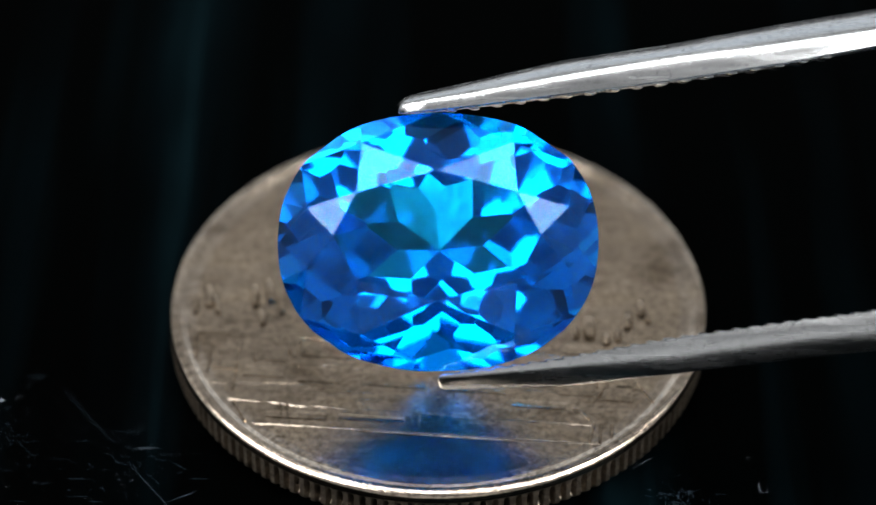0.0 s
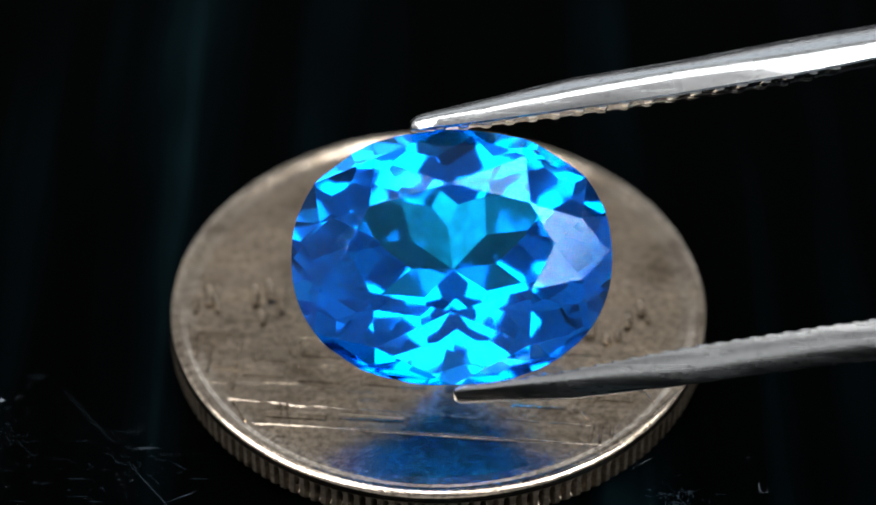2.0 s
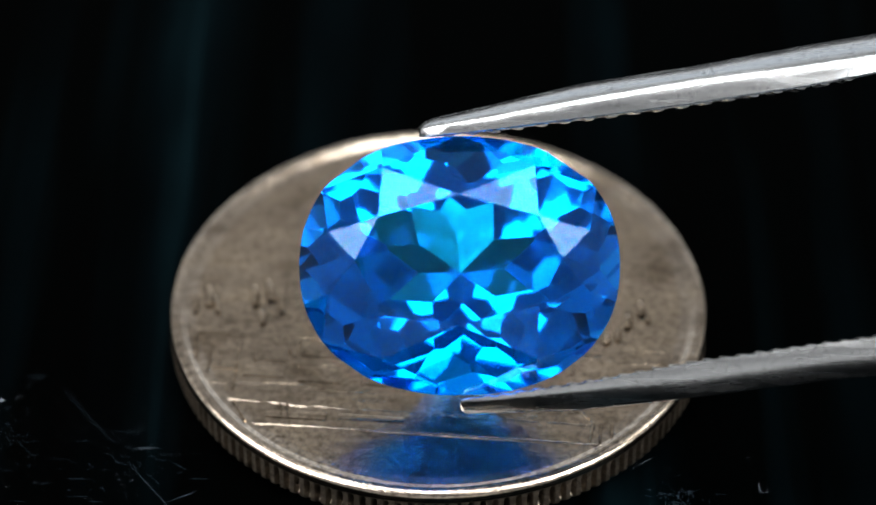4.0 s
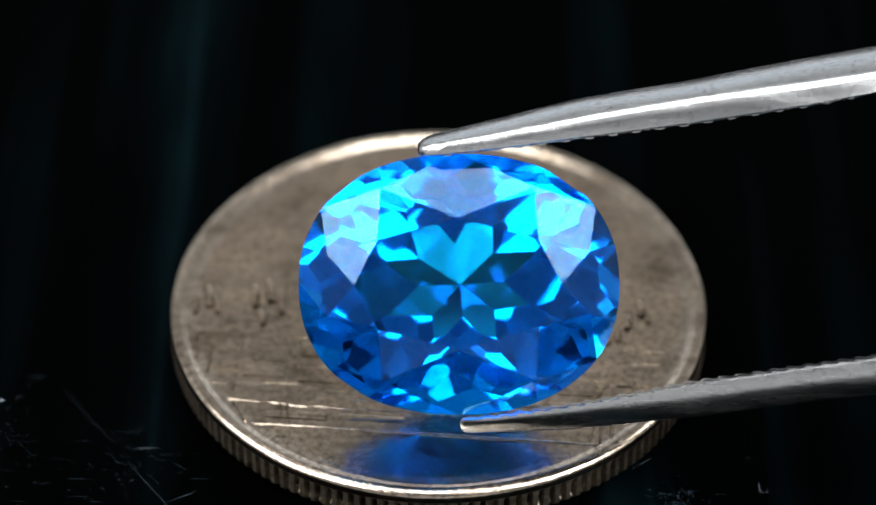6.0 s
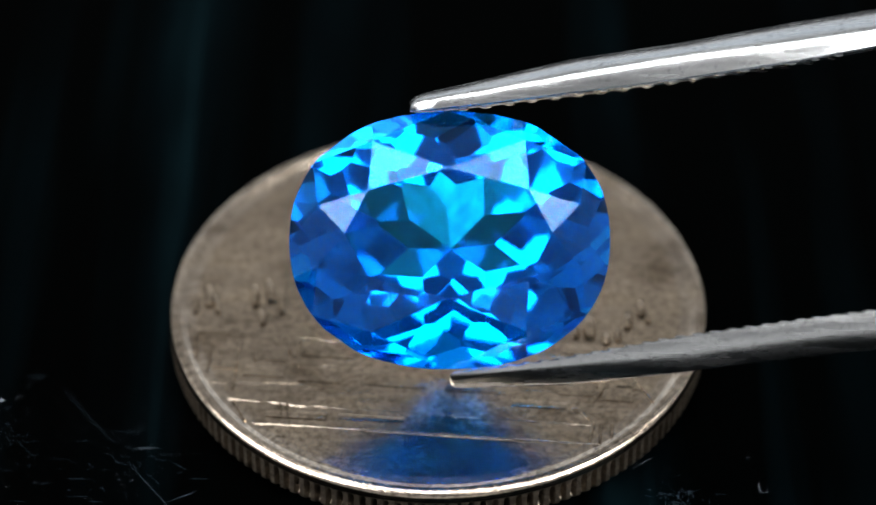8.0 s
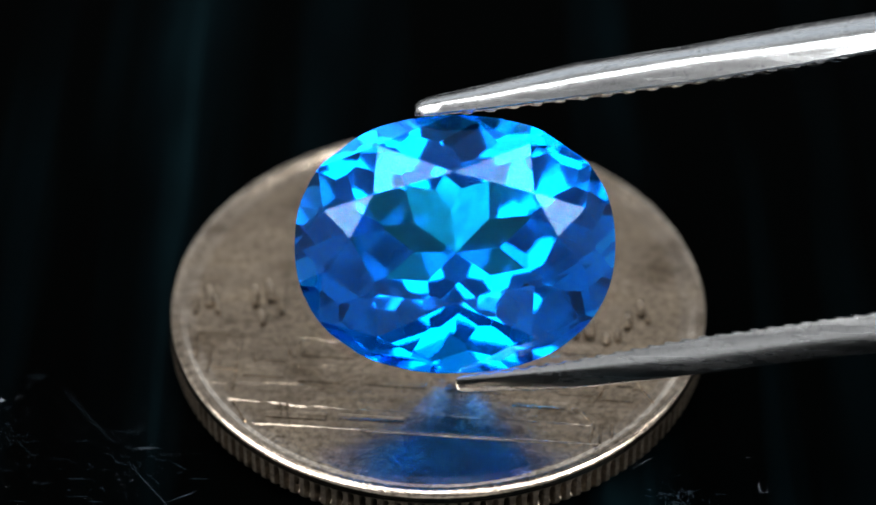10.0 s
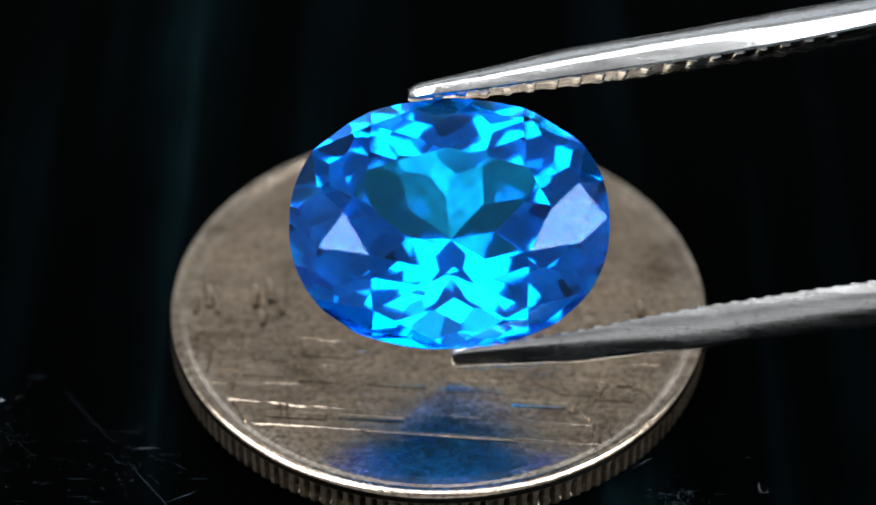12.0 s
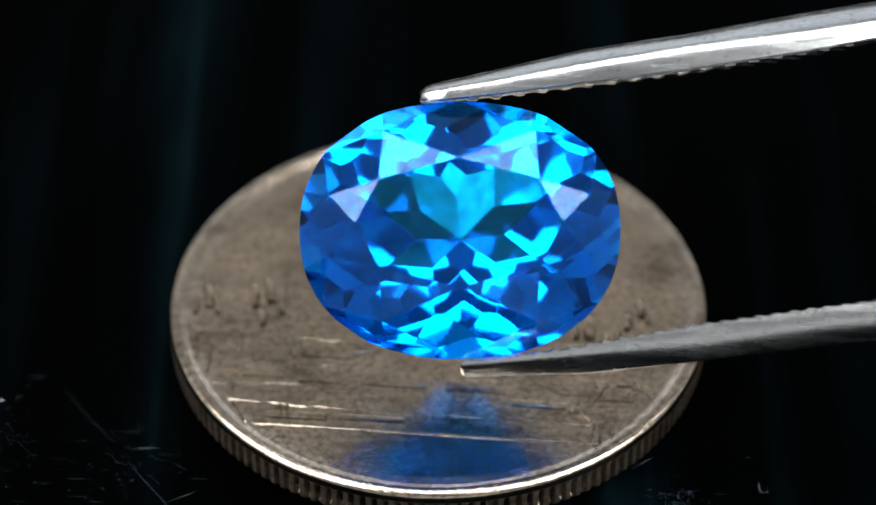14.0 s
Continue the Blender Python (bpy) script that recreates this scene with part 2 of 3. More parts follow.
def make_coin():
    coin = new("coin")
    tagged(coin, "worn silver-grey coin with a reeded edge, lying on the black table", "coin")
    bm = bmesh.new()
    reeds, per = 148, 10
    k = reeds * per
    # edge with reeds, then over the raised rim to the field
    prof = [(9.2, 0.0, 0), (9.60, 0.0, 0), (9.90, 0.05, 0.1), (9.98, 0.14, 0.25), (9.99, 0.28, 0.65), (9.99, 0.45, 0.92), (9.99, 0.62, 1), (9.99, 0.80, 0.8), (9.99, 0.95, 0.35), (9.99, 1.03, 0.08), (9.995, 1.12, 0),
            (9.99, 1.30, 0), (9.96, 1.38, 0), (9.90, 1.45, 0), (9.80, 1.49, 0), (9.68, 1.50, 0), (9.60, 1.498, 0), (9.55, 1.485, 0), (9.37, 1.388, 0), (9.31, 1.378, 0), (9.2, FIELD, 0), (9.0, FIELD, 0)]
    depth = [0, 0, 0, 0, 0, 0.30, 0.90, 0.95, 0.85, 0.25]
    rings = []
    for j, (r, z, g) in enumerate(prof):
        ring = []
        for i in range(k):
            a = 2 * math.pi * i / k
            worn = noise.noise(Vector((math.cos(a) * 5, math.sin(a) * 5, 0))) * 0.016 + noise.noise(Vector((math.cos(a) * 75, math.sin(a) * 75, 3))) * 0.004
            deep = 0.75 + 0.5 * noise.noise(Vector((i // per * 7.3, 1.7, 0)))
            q = r - g * depth[i % per] * deep
            lift = worn if z > 1.3 and r > 9.1 else 0.0
            ring.append((q * math.cos(a), q * math.sin(a), z + lift))
        rings.append(ring)
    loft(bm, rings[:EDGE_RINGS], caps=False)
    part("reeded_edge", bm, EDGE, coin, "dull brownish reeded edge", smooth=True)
    bm = bmesh.new()
    loft(bm, rings[EDGE_RINGS - 1:], caps=False)
    part("rim", bm, RIM, coin, "bright worn raised rim", smooth=True)
    # the field, slightly uneven from wear
    bm = bmesh.new()
    rings = []
    for r in [9.0 - 0.25 * i for i in range(36)]:
        rings.append([(r * math.cos(2 * math.pi * i / 144), r * math.sin(2 * math.pi * i / 144),
                       FIELD + (0.012 * noise.noise(Vector((r * math.cos(2 * math.pi * i / 144) * 0.5, r * math.sin(2 * math.pi * i / 144) * 0.9, 9))) if r < 8.95 else 0)) for i in range(144)])
    made = [[bm.verts.new(p) for p in ring] for ring in rings]
    for p, q in zip(made, made[1:]):
        for i in range(144):
            bm.faces.new((p[i], p[(i + 1) % 144], q[(i + 1) % 144], q[i]))
    bm.faces.new(made[-1])
    bmesh.ops.recalc_face_normals(bm, faces=bm.faces)
    for f in bm.faces:
        if f.normal.z < 0:
            f.normal_flip()
    part("field", bm, COIN, coin, smooth=True)
    bm = bmesh.new()
    bmesh.ops.create_circle(bm, cap_ends=True, segments=96, radius=9.2)
    part("underside", bm, COIN, coin)
    relief("raised_line", STEPS[0], coin, 1.0, 0.46, RIM)
    for row in STEPS[1:11]:
        relief("raised_line", row, coin, 0.75, 0.42, RIM)
    for row in STEPS[11:]:
        relief("raised_line", row, coin, 1.0, 0.16, COIN)
    for row in POSTS:
        relief("raised_post", row, coin, 1.0, 0.3, COIN)
    for row in LINTELS:
        relief("raised_lintel", row, coin, 1.1, 0.12, COIN)
    # low panels of the building on the coin
    for x0, y0, w, d in ((-8.2, -3.5, 0.75, 1.4), (-7.1, -3.9, 1.5, 0.55), (-6.7, -3.1, 1.2, 1.0), (-5.1, -4.2, 1.6, 0.8), (-5.0, -2.9, 1.9, 0.7), (-2.8, -4.4, 2.4, 0.8),
                         (4.3, -4.9, 1.3, 0.9), (5.9, -5.2, 1.1, 0.8), (4.6, -2.8, 1.4, 0.5), (6.4, -4.6, 1.0, 1.1), (0.2, -4.7, 2.2, 0.7), (2.6, -5.5, 2.0, 0.35), (-6.2, -6.0, 2.2, 0.35), (-3.6, -6.15, 2.4, 0.28)):
        bm = bmesh.new()
        rim = [(0, 0), (w, -0.09 * w), (w + 0.04, d - 0.09 * w), (0.05, d)]
        mid = (w / 2, d / 2 - 0.045 * w)
        loft(bm, [[(x0 + mid[0] + (p - mid[0]) * k, y0 + mid[1] + (q - mid[1]) * k, z) for p, q in rim] for k, z in ((1.0, FIELD - 0.02), (1.0, FIELD + 0.024), (0.99, FIELD + 0.034), (0.95, FIELD + 0.036))])
        part("raised_panel", bm, COIN, coin, smooth=True)
    # fine worn lines of the building on the coin
    rng = random.Random(21)
    for _ in range(34):
        x, y = rng.choice(((rng.uniform(-7.4, -3.0), rng.uniform(-4.9, -1.2)), (rng.uniform(3.0, 7.0), rng.uniform(-5.6, -2.6)), (rng.uniform(-3.5, 3.5), rng.uniform(-5.4, -3.2))))
        r = rng.uniform(0.4, 1.6)
        relief("raised_line", (x, y, x + r, y - 0.09 * r, 0.05, 0.022), coin, 1.0, 1.0, COIN)
    for row in RIDGES:
        relief("raised_ridge", (*row, 0.10, 0.09), coin, 1.0, 1.0, COIN, 0.8)
    for row in BANDS:
        relief("raised_band", (*row, 0.20, 0.006), coin, 1.0, 1.0, COIN)
    for row in LETTERS:
        relief("raised_letter", row, coin, 1.0, 1.3, COIN, 0.8)
    return coin


coin = make_coin()


# ---- gem ----
TILT0 = 9.0     # how far the table of the stone leans up from the line of sight at rest
SEMI_X, SEMI_Y = 5.54, 4.50
PAVILION, PETAL, RHOMB = 1.0, 36.5, 42.0
TWIST = 4.0     # the lower half is cut a little turned against the crown
KEEP, UNEVEN = 0.14, 2.1     # how far the ends stay as steep as the sides; how uneven the cut is, in degrees     # depth below the girdle, slopes of the lower facets


def facet_planes():
    """The cut of the stone for a girdle of radius 1: unit normals and distances."""
    planes = []
    g, zt = 0.025, 0.325
    power = 2.25
    rng = random.Random(5)

    def outline(azimuth, z, k=1.0):
        c, s = math.cos(radians(azimuth)), math.sin(radians(azimuth))
        q = k / (abs(c) ** power + abs(s) ** power) ** (1 / power)
        return Vector((c * q, s * q, z))

    def facet(p, q, r):
        n = (q - p).cross(r - p).normalized()
        n = n if n.dot(p) > 0 else -n
        planes.append((n, n.dot(p)))
        return planes[-1]

    def leaning(azimuth, slope, p, up):
        a, t = radians(azimuth), radians(slope)
        n = Vector((math.sin(t) * math.cos(a), math.sin(t) * math.sin(a), math.cos(t) * up))
        planes.append((n, n.dot(p)))
        return planes[-1]

    # girdle
    k = 96
    for i in range(k):
        p = outline(360 * (i + 0.5) / k, 0)
        n = Vector((abs(p.x) ** (power - 1) * math.copysign(1, p.x), abs(p.y) ** (power - 1) * math.copysign(1, p.y), 0)).normalized()
        planes.append((n, n.dot(p)))
    # crown: table with eight corners, kite-shaped mains, stars and pairs of girdle halves
    planes.append((Vector((0, 0, 1)), zt))
    turns = (0, 34, 90, 146, 180, 214, 270, 326)
    reach = {0: 0.64, 34: 0.598, 90: 0.50}
    corners, mains = [], []
    for a in turns:
        r = reach[min(a % 180, 180 - a % 180)]
        p = Vector((r * math.cos(radians(a)), r * math.sin(radians(a)), zt))
        tip = outline(a, g)
        corners.append(p)
        mains.append(leaning(a, math.degrees(math.atan2(zt - g, tip.length * 1.006 - r)), p, 1))
    for i, a in enumerate(turns):
        j = (i + 1) % 8
        b = turns[j] + (360 if j == 0 else 0)
        (n, d), (m, e) = mains[i], mains[j]
        way = n.cross(m).normalized()
        way = way if way.z < 0 else -way
        start = Vector((np.linalg.solve(np.array([n, m, (0, 0, 1)]), np.array([d, e, zt]))))
        apex = start + way * ((zt - g) * 0.47 / -way.z)
        facet(corners[i], corners[j], apex)
        mid = outline((a + b) / 2, g * 0.6)
        facet(apex, outline(a + (b - a) * 0.03, g), mid)
        facet(apex, outline(b - (b - a) * 0.03, g), mid)
    # pavilion: eight petals round the culet, eight rhombs between their ends, then two rows up to the girdle
    deep = PAVILION
    for i in range(8):
        leaning(22.5 + TWIST + 45 * i + rng.uniform(-2, 2), PETAL + rng.uniform(-1.2, 1.2), Vector((0, 0, -deep)), -1)
    rise = math.tan(radians(PETAL)) * math.cos(radians(22.5)) * 0.27 - deep
    r = 0.27
    for count, first, slope, out in ((8, 0.0, RHOMB, 0.52), (16, 11.25, 46.5, 0.75), (16, 0.0, 53.0, 0.94)):
        for i in range(count):
            a = first + TWIST + 360 / count * i
            steep = math.degrees(math.atan(math.tan(radians(slope)) * (1 + (KEEP if count == 8 else 0.03) * math.cos(radians(a)) ** 2)))
            leaning(a + rng.uniform(-UNEVEN, UNEVEN), steep + rng.uniform(-1.2, 1.2), outline(a, rise, r), -1)
        rise += math.tan(radians(slope)) * (out - r)
        r = out
    for i in range(16):
        a = 11.25 + 22.5 * i
        leaning(a + rng.uniform(-1, 1), 63.0 + rng.uniform(-1, 1), outline(a, -g), -1)
    return planes


def make_gem():
    """Table, crown, girdle and pavilion share their edges and close the stone."""
    stone = new("gemstone")
    tagged(stone, "oval faceted transparent bright blue gemstone held between tweezer tips", "gemstone")
    bm = bmesh.new()
    planes = facet_planes()
    for i, (n, d) in enumerate(planes):
        u = n.orthogonal().normalized()
        v = n.cross(u)
        poly = [n * d + u * (p * 4) + v * (q * 4) for p, q in ((-1, -1), (1, -1), (1, 1), (-1, 1))]
        for j, (m, e) in enumerate(planes):
            if j == i or not poly:
                continue
            out = []
            for p, q in zip(poly, poly[1:] + poly[:1]):
                a, b = m.dot(p) - e, m.dot(q) - e
                if a <= 1e-9:
                    out.append(p)
                if (a < -1e-9 and b > 1e-9) or (a > 1e-9 and b < -1e-9):
                    out.append(p.lerp(q, a / (a - b)))
            poly = out
        if len(poly) > 2:
            bm.faces.new([bm.verts.new(p) for p in poly])
    bmesh.ops.remove_doubles(bm, verts=bm.verts, dist=1e-4)
    bmesh.ops.dissolve_degenerate(bm, edges=bm.edges, dist=1e-4)
    bmesh.ops.recalc_face_normals(bm, faces=bm.faces)
    bmesh.ops.scale(bm, vec=(SEMI_X, SEMI_Y, SEMI_Y), verts=bm.verts)
    bm.normal_update()
    for f in bm.faces:
        f.material_index = 0 if f.normal.z > 0.999 else 2 if abs(f.normal.z) < 0.01 else 1 if f.normal.z > 0 else 3
    # the stone sits a little askew in the grip
    bmesh.ops.rotate(bm, cent=(0, 0, 0), matrix=Matrix.Rotation(radians(-TILT0), 3, "X") @ Matrix.Rotation(radians(-1.6), 3, "Y"), verts=bm.verts)
    for index, name in enumerate(("table_facet", "crown", "girdle", "pavilion")):
        piece = bm.copy()
        bmesh.ops.delete(piece, geom=[f for f in piece.faces if f.material_index != index], context="FACES")
        for f in piece.faces:
            f.material_index = 0
        part(name, piece, GEM, stone)
    bm.free()
    return stone


gem = make_gem()


# ---- tweezers ----
def table_lookup(x, rows):
    return [float(np.interp(x, [r[0] for r in rows], [r[j] for r in rows])) for j in range(1, len(rows[0]))]


UPPER = [(-1.38, 4.80, 4.62, 4.44), (-1.2, 4.98, 4.74, 4.43), (-0.9, 5.10, 4.80, 4.44), (1.3, 5.60, 5.12, 4.66), (4.2, 6.28, 5.62, 5.02), (8.0, 6.86, 6.24, 5.50),
         (12.0, 7.58, 6.75, 6.10), (15.2, 8.10, 7.26, 6.70), (30.0, 10.0, 9.2, 8.6), (55.0, 10.3, 9.6, 8.9), (95.0, 7.6, 7.2, 6.6)]
LOWER = [(0.0, -4.70, -4.84, -4.90), (0.05, -4.60, -4.90, -5.00), (0.15, -4.53, -4.92, -5.06), (0.3, -4.50, -4.92, -5.09), (1.3, -4.42, -4.84, -5.06), (4.2, -3.98, -4.74, -4.98), (8.1, -3.27, -4.50, -4.54),
         (12.0, -2.72, -3.98, -4.06), (15.2, -2.30, -3.66, -3.74), (30.0, -0.6, -1.9, -2.0), (55.0, 1.8, 0.6, 0.5), (95.0, 6.5, 5.6, 5.5)]


def tooth(name, x, y, z0, z1, w, h, parent):
    """One rounded ridge of the serration, across the inner face."""
    ring = [(math.cos(math.pi * k / 5) * w, math.sin(math.pi * k / 5) * h) for k in range(10)]
    bm = bmesh.new()
    loft(bm, [[(x + p * s, y + q * s, z) for p, q in ring] for z, s in ((z0, 0.8), (z0 + 0.06, 1.0), (z1 - 0.06, 1.0), (z1, 0.8))])
    return part(name, bm, STEEL, parent, smooth=True)


def make_tweezers():
    tw = new("tweezers")
    tagged(tw, "brushed stainless steel tweezers with serrated tips gripping the blue gemstone", "tweezers")
    xs = [-1.38 + 0.02 * i for i in range(4)] + [-1.3 + 0.12 * i for i in range(10)] + [0.0 + 0.4 * i for i in range(40)] + [17, 20, 25, 30, 40, 55, 70, 85, 95]
    # upper arm: a grey top face, a rounded ridge and a front face above the serrated edge
    rings = []
    for x in xs:
        t, r, b = table_lookup(x, UPPER)
        w = min(1.0, max(0.0, (x + 1.38) / 0.9)) ** 0.5 * 0.75 + 0.25
        zc, d = -0.69, 0.75 * w * (1 + max(0.0, x) * 0.045)
        h = t - b
        turned = 0.16 * min(1.0, max(0.0, (x - 5) / 11))     # the front face leans up towards the grip
        ring = [(x, t - 0.02, zc - d), (x, t, zc - 0.45 * d), (x, t - 0.30 * (t - r), zc + 0.25 * d), (x, r + 0.14 * h, zc + 0.74 * d),
                (x, r + 0.05 * h, zc + 0.86 * d), (x, r - 0.06 * h, zc + 0.93 * d), (x, r - 0.18 * h, zc + 0.97 * d),
                (x, b + 0.05 * h, zc + (0.93 + turned) * d), (x, b, zc + (0.86 + turned) * d), (x, b, zc - d)]
        rings.append(ring)
    bm = bmesh.new()
    loft(bm, rings)
    up = part("upper_arm", bm, STEEL, tw, smooth=True)
    xs2 = [0.0, 0.02, 0.05, 0.1, 0.15, 0.2, 0.3, 0.5] + [0.8 + 0.4 * i for i in range(38)] + [17, 20, 25, 30, 40, 55, 70, 85, 95]
    rings = []
    for x in xs2:
        t, r, b = table_lookup(x, LOWER)
        w = min(1.0, max(0.0, x / 0.7)) ** 0.5 * 0.55 + 0.45
        zc, d = 0.69, 0.75 * w * (1 + x * 0.045)
        h = t - b
        k = min(1.0, max(0.0, (x - 4) / 9))      # the upper half of the front face turns up towards the grip
        ring = [(x, t - 0.35 * h, zc - d), (x, t - 0.02 * h, zc + 0.30 * d), (x, t, zc + (0.90 - 0.08 * k) * d), (x, t - 0.03 * h, zc + (0.95 - 0.09 * k) * d), (x, t - 0.22 * h, zc + (0.94 - 0.04 * k) * d), (x, r + 0.50 * (t - r), zc + 0.86 * d),
                (x, r + 0.22 * (t - r), zc + 0.70 * d), (x, r, zc + 0.50 * d), (x, b + 0.35 * (r - b), zc + 0.34 * d), (x, b, zc + 0.12 * d), (x, b, zc - 0.5 * d), (x, b + 0.3 * h, zc - d)]
        rings.append(ring)
    bm = bmesh.new()
    loft(bm, rings)
    low = part("lower_arm", bm, STEEL, tw, smooth=True)
    for i in range(18):
        x = -0.35 + 0.81 * i
        t, r, b = table_lookup(x, UPPER)
        d = 0.75 * (1 + max(0.0, x) * 0.045)
        tooth("tooth", x, b - 0.01, -0.69 - 0.99 * d, -0.69 + 0.72 * d, 0.20, 0.065, up)
    for i in range(26):
        x = 0.95 + 0.58 * i
        t, r, b = table_lookup(x, LOWER)
        d = 0.75 * (1 + x * 0.045)
        tooth("tooth", x, t - 0.01, 0.69 + 0.30 * d, 0.69 + (0.95 - 0.11 * min(1.0, max(0.0, (x - 4) / 9))) * d, 0.21, 0.05, low)
    return tw


tweezers = make_tweezers()


# ---- dust, scratches and lint on the table ----
def sliver(bm, x0, y0, x1, y1, w):
    p, q = Vector((x0, y0, 0)), Vector((x1, y1, 0))
    n = Vector((y0 - y1, x1 - x0, 0)).normalized() * w / 2
    up = Vector((0, 0, 0.006))
    loft(bm, [[c - n * k, c + up * k, c + n * k, c - up * 0.3] for c, k in ((p, 0.15), (p.lerp(q, 0.3), 0.8), (p.lerp(q, 0.6), 1.0), (q, 0.3))])


def make_scratches():
    rng = random.Random(11)
    bm = bmesh.new()
    sliver(bm, -13.9, -3.1, -11.6, -6.1, 0.006)
    sliver(bm, -11.2, -6.8, -9.5, -9.1, 0.009)
    sliver(bm, -9.6, -8.9, -8.4, -8.3, 0.010)
    sliver(bm, -11.0, -6.3, -10.1, -6.2, 0.02)
    for _ in range(190):
        zx, zy, sx, sy = rng.choice(((-15.6, -6.0, 0.6, 1.6), (-12.6, -6.8, 0.9, 1.3), (-10.6, -6.4, 0.8, 1.0), (-12.5, -7.2, 2.2, 1.3), (8.2, -8.5, 0.35, 0.45), (8.6, -8.7, 0.5, 0.3)))
        x, y = rng.gauss(zx, sx), rng.gauss(zy, sy)
        if math.hypot(x, y) < 10.6:
            continue
        a = rng.choice((rng.gauss(0, 0.10), rng.gauss(0, 0.10), rng.gauss(-0.95, 0.2), rng.gauss(1.5, 0.3)))
        r = 0.12 + 0.9 * rng.random() ** 3
        sliver(bm, x, y, x + r * math.cos(a), y + r * math.sin(a), rng.uniform(0.002, 0.006))
    return tagged(part("scratches", bm, SCRATCH), "fine pale scratches on the black table", "scratches", kind="stuff")


def make_dust():
    rng = random.Random(4)
    bm = bmesh.new()
    spots = [(-16.0, -3.8, 0.07), (9.26, -6.04, 0.022), (13.86, -4.34, 0.028), (11.1, -6.74, 0.02)]
    for _ in range(230):
        if rng.random() < 0.97:
            x, y = rng.uniform(-16, -8.5), rng.uniform(-9.4, -3.5)
        else:
            x, y = rng.uniform(7, 15.5), rng.uniform(-9.4, -4.5)
        if math.hypot(x, y) > 10.1:
            spots.append((x, y, 0.004 + 0.012 * rng.random() ** 5))
    for x, y, r in spots:
        vs = [bm.verts.new((x + r * math.cos(a) * rng.uniform(0.6, 1.2), y + r * math.sin(a) * rng.uniform(0.6, 1.2), 0.0)) for a in (0, 1.3, 2.4, 3.8, 5.1)]
        top = bm.verts.new((x, y, r * 0.9))
        for p, q in zip(vs, vs[1:] + vs[:1]):
            bm.faces.new((p, q, top))
        bm.faces.new(vs[::-1])
    return tagged(part("dust", bm, DUST), "tiny pale dust specks on the black table", "dust", kind="stuff")


def make_fibre(points, r, label):
    bm = bmesh.new()
    rings = []
    for i, p in enumerate(points):
        p = Vector(p)
        d = (Vector(points[min(i + 1, len(points) - 1)]) - Vector(points[max(i - 1, 0)])).normalized()
        n = Vector((-d.y, d.x, 0)).normalized()
        u = d.cross(n)
        rings.append([p + n * (r * math.cos(k * math.pi / 3)) + u * (r * math.sin(k * math.pi / 3)) for k in range(6)])
    loft(bm, rings)
    return tagged(part("lint_fibre", bm, DUST, smooth=True), label, "lint", group="lint on the table")


make_scratches()
make_dust()
make_fibre([(11.55 + 0.2 * math.cos(radians(a)), -8.2 + 0.26 * math.sin(radians(a)), 0.02 + 0.0002 * (a - 130)) for a in range(130, 335, 15)], 0.004, "curled white lint fibre on the black table")
make_fibre([(6.95 + 0.07 * i, -7.30 + 0.055 * i + 0.05 * math.sin(i * 0.9), 0.04 + 0.03 * math.sin(i * 0.35)) for i in range(11)], 0.004, "thin pale lint fibre beside the coin's edge")


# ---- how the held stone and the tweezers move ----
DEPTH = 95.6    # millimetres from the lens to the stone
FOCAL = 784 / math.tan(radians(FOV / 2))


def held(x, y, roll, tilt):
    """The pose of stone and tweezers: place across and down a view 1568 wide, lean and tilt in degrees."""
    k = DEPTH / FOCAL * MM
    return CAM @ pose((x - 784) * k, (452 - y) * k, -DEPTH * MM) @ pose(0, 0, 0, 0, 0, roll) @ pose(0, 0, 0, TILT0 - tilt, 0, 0)


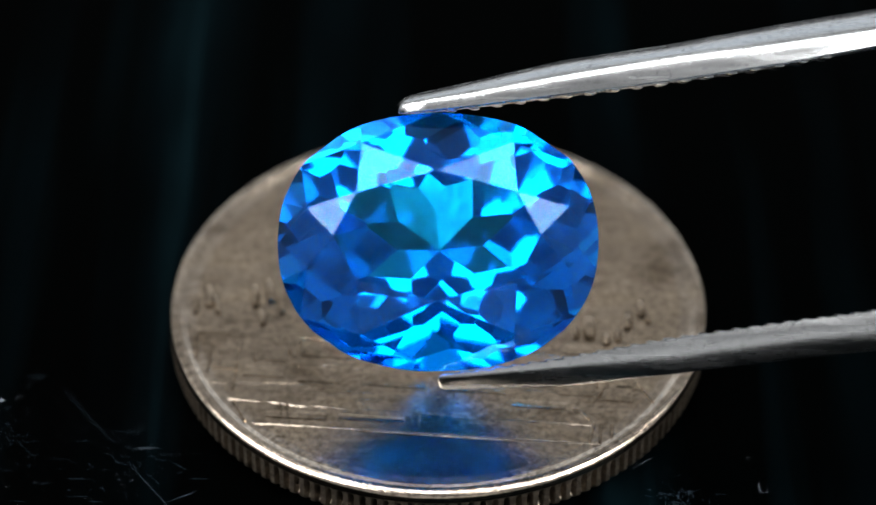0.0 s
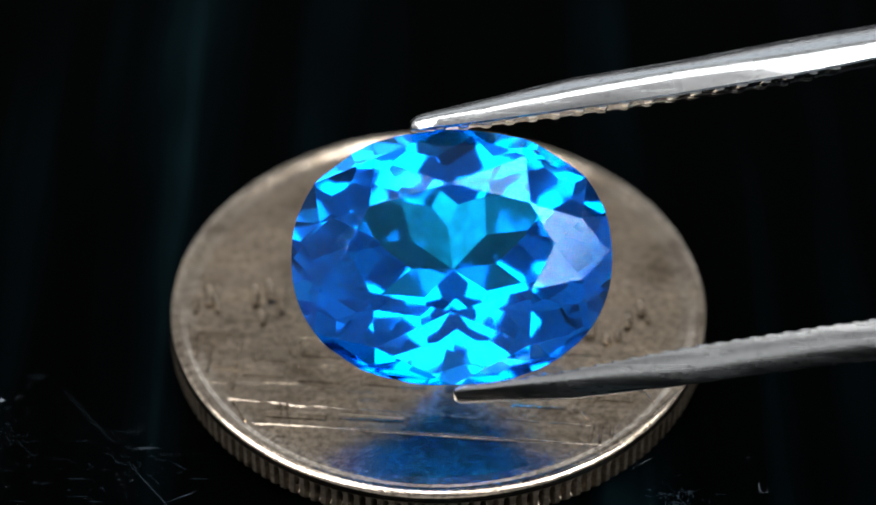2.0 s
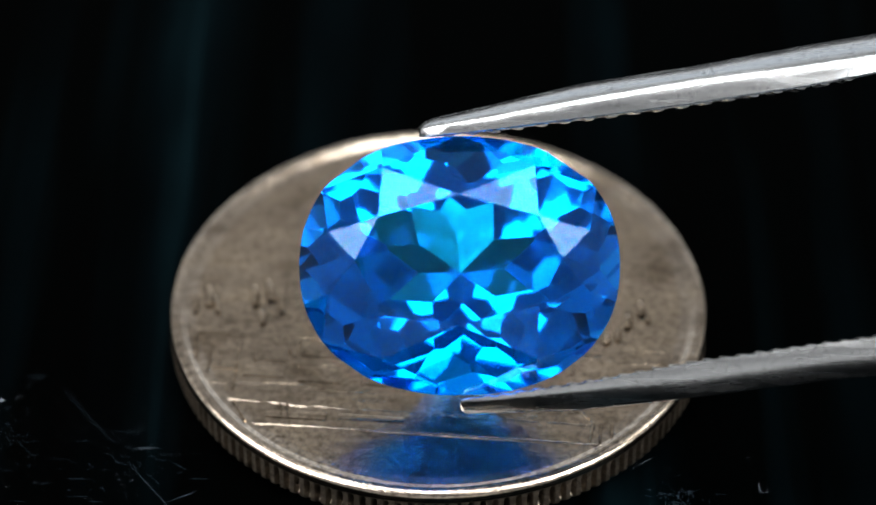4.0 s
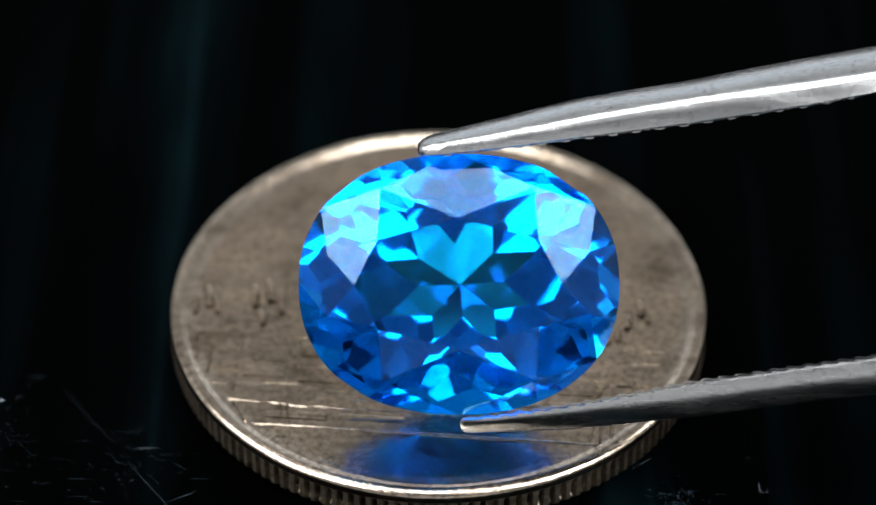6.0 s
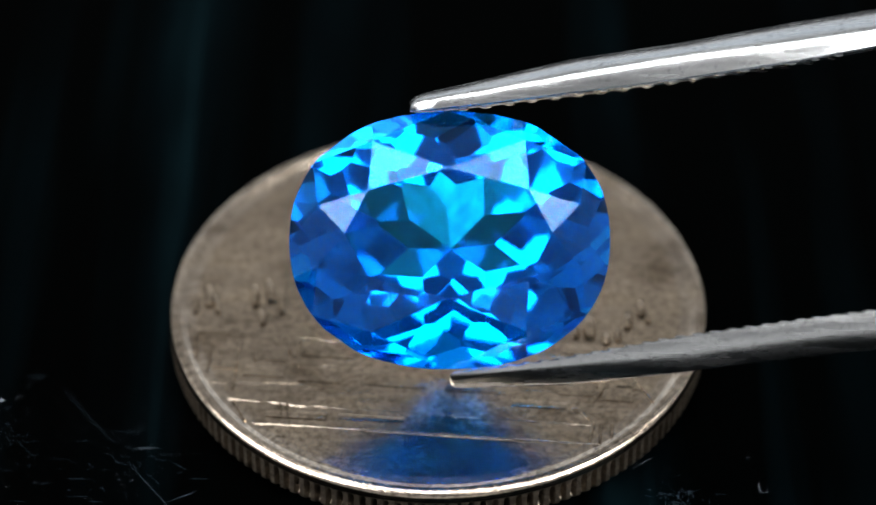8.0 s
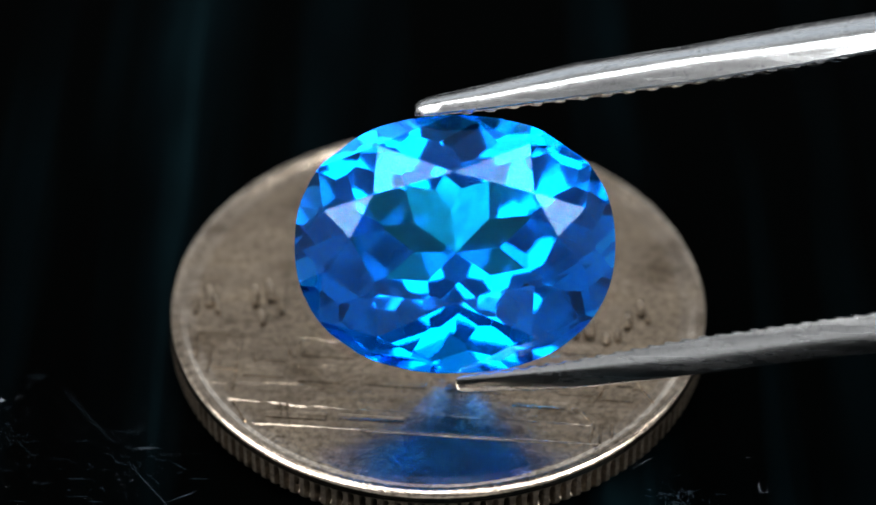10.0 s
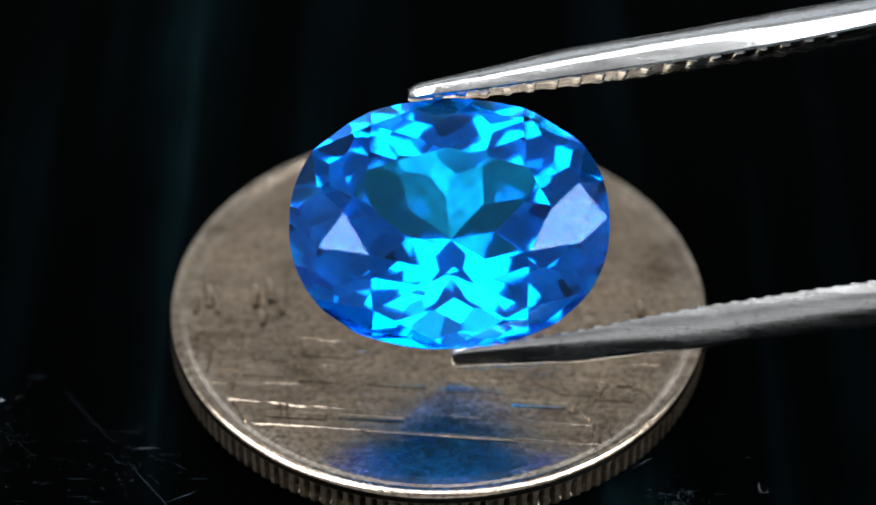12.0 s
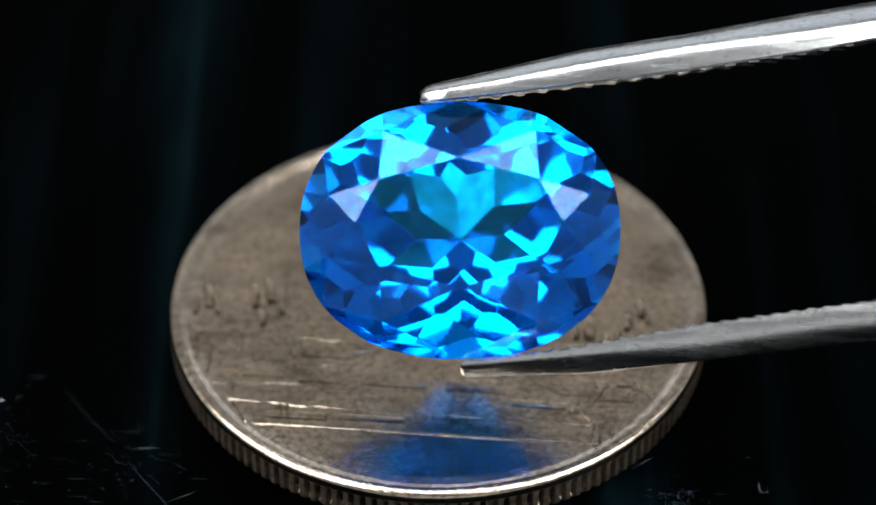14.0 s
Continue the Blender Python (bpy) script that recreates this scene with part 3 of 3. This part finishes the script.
def motions():
    rows = [
        (0, held(784.0, 432.0, 0.00, 8)), (0.1, held(786.1, 434.8, 0.00, 7)), (0.2, held(785.0, 419.6, 0.00, 8)), (0.3, held(785.9, 415.4, 0.00, 10.5)),
        (0.4, held(795.2, 421.6, 0.00, 10.5)), (0.5, held(795.3, 427.1, 0.00, 9)), (0.6, held(807.1, 426.3, 0.10, 8.5)), (0.7, held(807.5, 439.6, 0.20, 8.5)),
        (0.8, held(807.9, 447.3, 0.30, 9)), (0.9, held(808.2, 466.0, 0.40, 10)), (1, held(808.7, 474.9, 0.50, 9)), (1.1, held(812.2, 481.1, 0.56, 6)),
        (1.2, held(814.5, 487.2, 0.62, 6)), (1.3, held(813.6, 489.5, 0.68, 8.5)), (1.4, held(810.8, 484.0, 0.74, 7.5)), (1.5, held(810.9, 484.1, 0.80, 10)),
        (1.6, held(805.6, 460.5, 0.78, 13)), (1.7, held(805.4, 455.7, 0.76, 14.5)), (1.8, held(803.1, 442.1, 0.74, 17)), (1.9, held(804.1, 434.8, 0.72, 17)),
        (2, held(808.3, 459.0, 0.70, 12.5)), (2.1, held(810.2, 462.0, 0.62, 9.5)), (2.2, held(814.1, 463.0, 0.54, 7)), (2.3, held(812.8, 469.4, 0.46, 5)),
        (2.4, held(811.4, 472.0, 0.38, 6)), (2.5, held(813.1, 454.3, 0.30, 8)), (2.6, held(813.9, 439.3, 0.26, 10)), (2.7, held(815.8, 446.8, 0.22, 8.5)),
        (2.8, held(813.7, 459.9, 0.18, 4)), (2.9, held(815.5, 457.9, 0.14, 6)), (3, held(817.4, 445.3, 0.10, 8)), (3.2, held(823.7, 460.7, 0.13, 8)),
        (5.3, held(819.7, 478.9, 0.40, 6.5)), (5.5, held(823.3, 466.6, 0.80, 11)), (5.6, held(824.2, 480.6, 0.74, 8)), (5.7, held(824.0, 480.4, 0.68, 5)),
        (5.8, held(827.9, 492.0, 0.62, 2)), (5.9, held(828.7, 505.6, 0.56, 1)), (6, held(821.3, 508.7, 0.50, 1)), (6.1, held(817.5, 504.4, 0.58, 1.5)),
        (6.2, held(806.4, 480.3, 0.66, 7)), (6.3, held(805.5, 464.5, 0.74, 10)), (6.4, held(804.7, 453.2, 0.82, 13)), (6.5, held(799.7, 438.7, 0.90, 15.5)),
        (6.6, held(797.3, 417.0, 0.84, 17)), (6.7, held(797.0, 417.1, 0.78, 17)), (6.8, held(803.0, 416.1, 0.72, 17)), (6.9, held(805.9, 408.6, 0.66, 16.5)),
        (7, held(799.5, 412.1, 0.60, 15.5)), (7.2, held(801.0, 420.0, 0.44, 13.5)), (7.4, held(806.7, 416.7, 0.28, 11)), (7.5, held(806.4, 410.0, 0.20, 10.5)),
        (7.6, held(808.3, 415.7, 0.16, 10)), (7.8, held(805.9, 425.3, 0.08, 8.5)), (8, held(804.6, 428.5, 0.00, 8.5)), (8.2, held(803.6, 429.5, 0.02, 8.5)),
        (10.3, held(814.8, 435.9, 0.23, 8)), (10.5, held(814.9, 434.6, 0.25, 9.5)), (10.6, held(816.1, 447.8, 0.29, 7)), (10.7, held(811.3, 454.4, 0.33, 4.5)),
        (10.8, held(811.5, 448.7, 0.37, 3.5)), (10.9, held(808.4, 432.9, 0.41, 7.5)), (11, held(806.4, 427.3, 0.45, 10.5)), (11.1, held(803.2, 416.2, 0.46, 14)),
        (11.2, held(801.0, 418.2, 0.47, 16.5)), (11.3, held(803.1, 420.6, 0.48, 17)), (11.4, held(801.1, 411.6, 0.49, 16)), (11.5, held(804.3, 402.5, 0.50, 15)),
        (11.6, held(807.6, 406.8, 0.54, 14)), (11.8, held(803.8, 410.7, 0.62, 15)), (12, held(804.0, 397.8, 0.70, 16)), (12.2, held(818.7, 410.2, 0.46, 12)),
        (12.4, held(812.6, 403.8, 0.22, 12.5)), (12.5, held(813.2, 404.5, 0.10, 11)), (12.6, held(819.7, 406.4, 0.18, 10)), (12.7, held(813.9, 421.8, 0.26, 10)),
        (12.8, held(815.0, 377.9, 0.34, 16.5)), (12.9, held(816.6, 421.7, 0.42, 11)), (13, held(814.9, 441.1, 0.50, 10)), (13.2, held(811.4, 411.1, 0.46, 14)),
        (13.4, held(818.6, 427.3, 0.42, 10.5)), (13.5, held(818.6, 432.9, 0.40, 10)), (13.6, held(816.2, 416.5, 0.32, 10)), (13.8, held(813.4, 411.1, 0.16, 11.5)),
        (14, held(823.1, 410.6, 0.00, 9)),
    ]
    walk(gem, rows)
    walk(tweezers, rows)


motions()
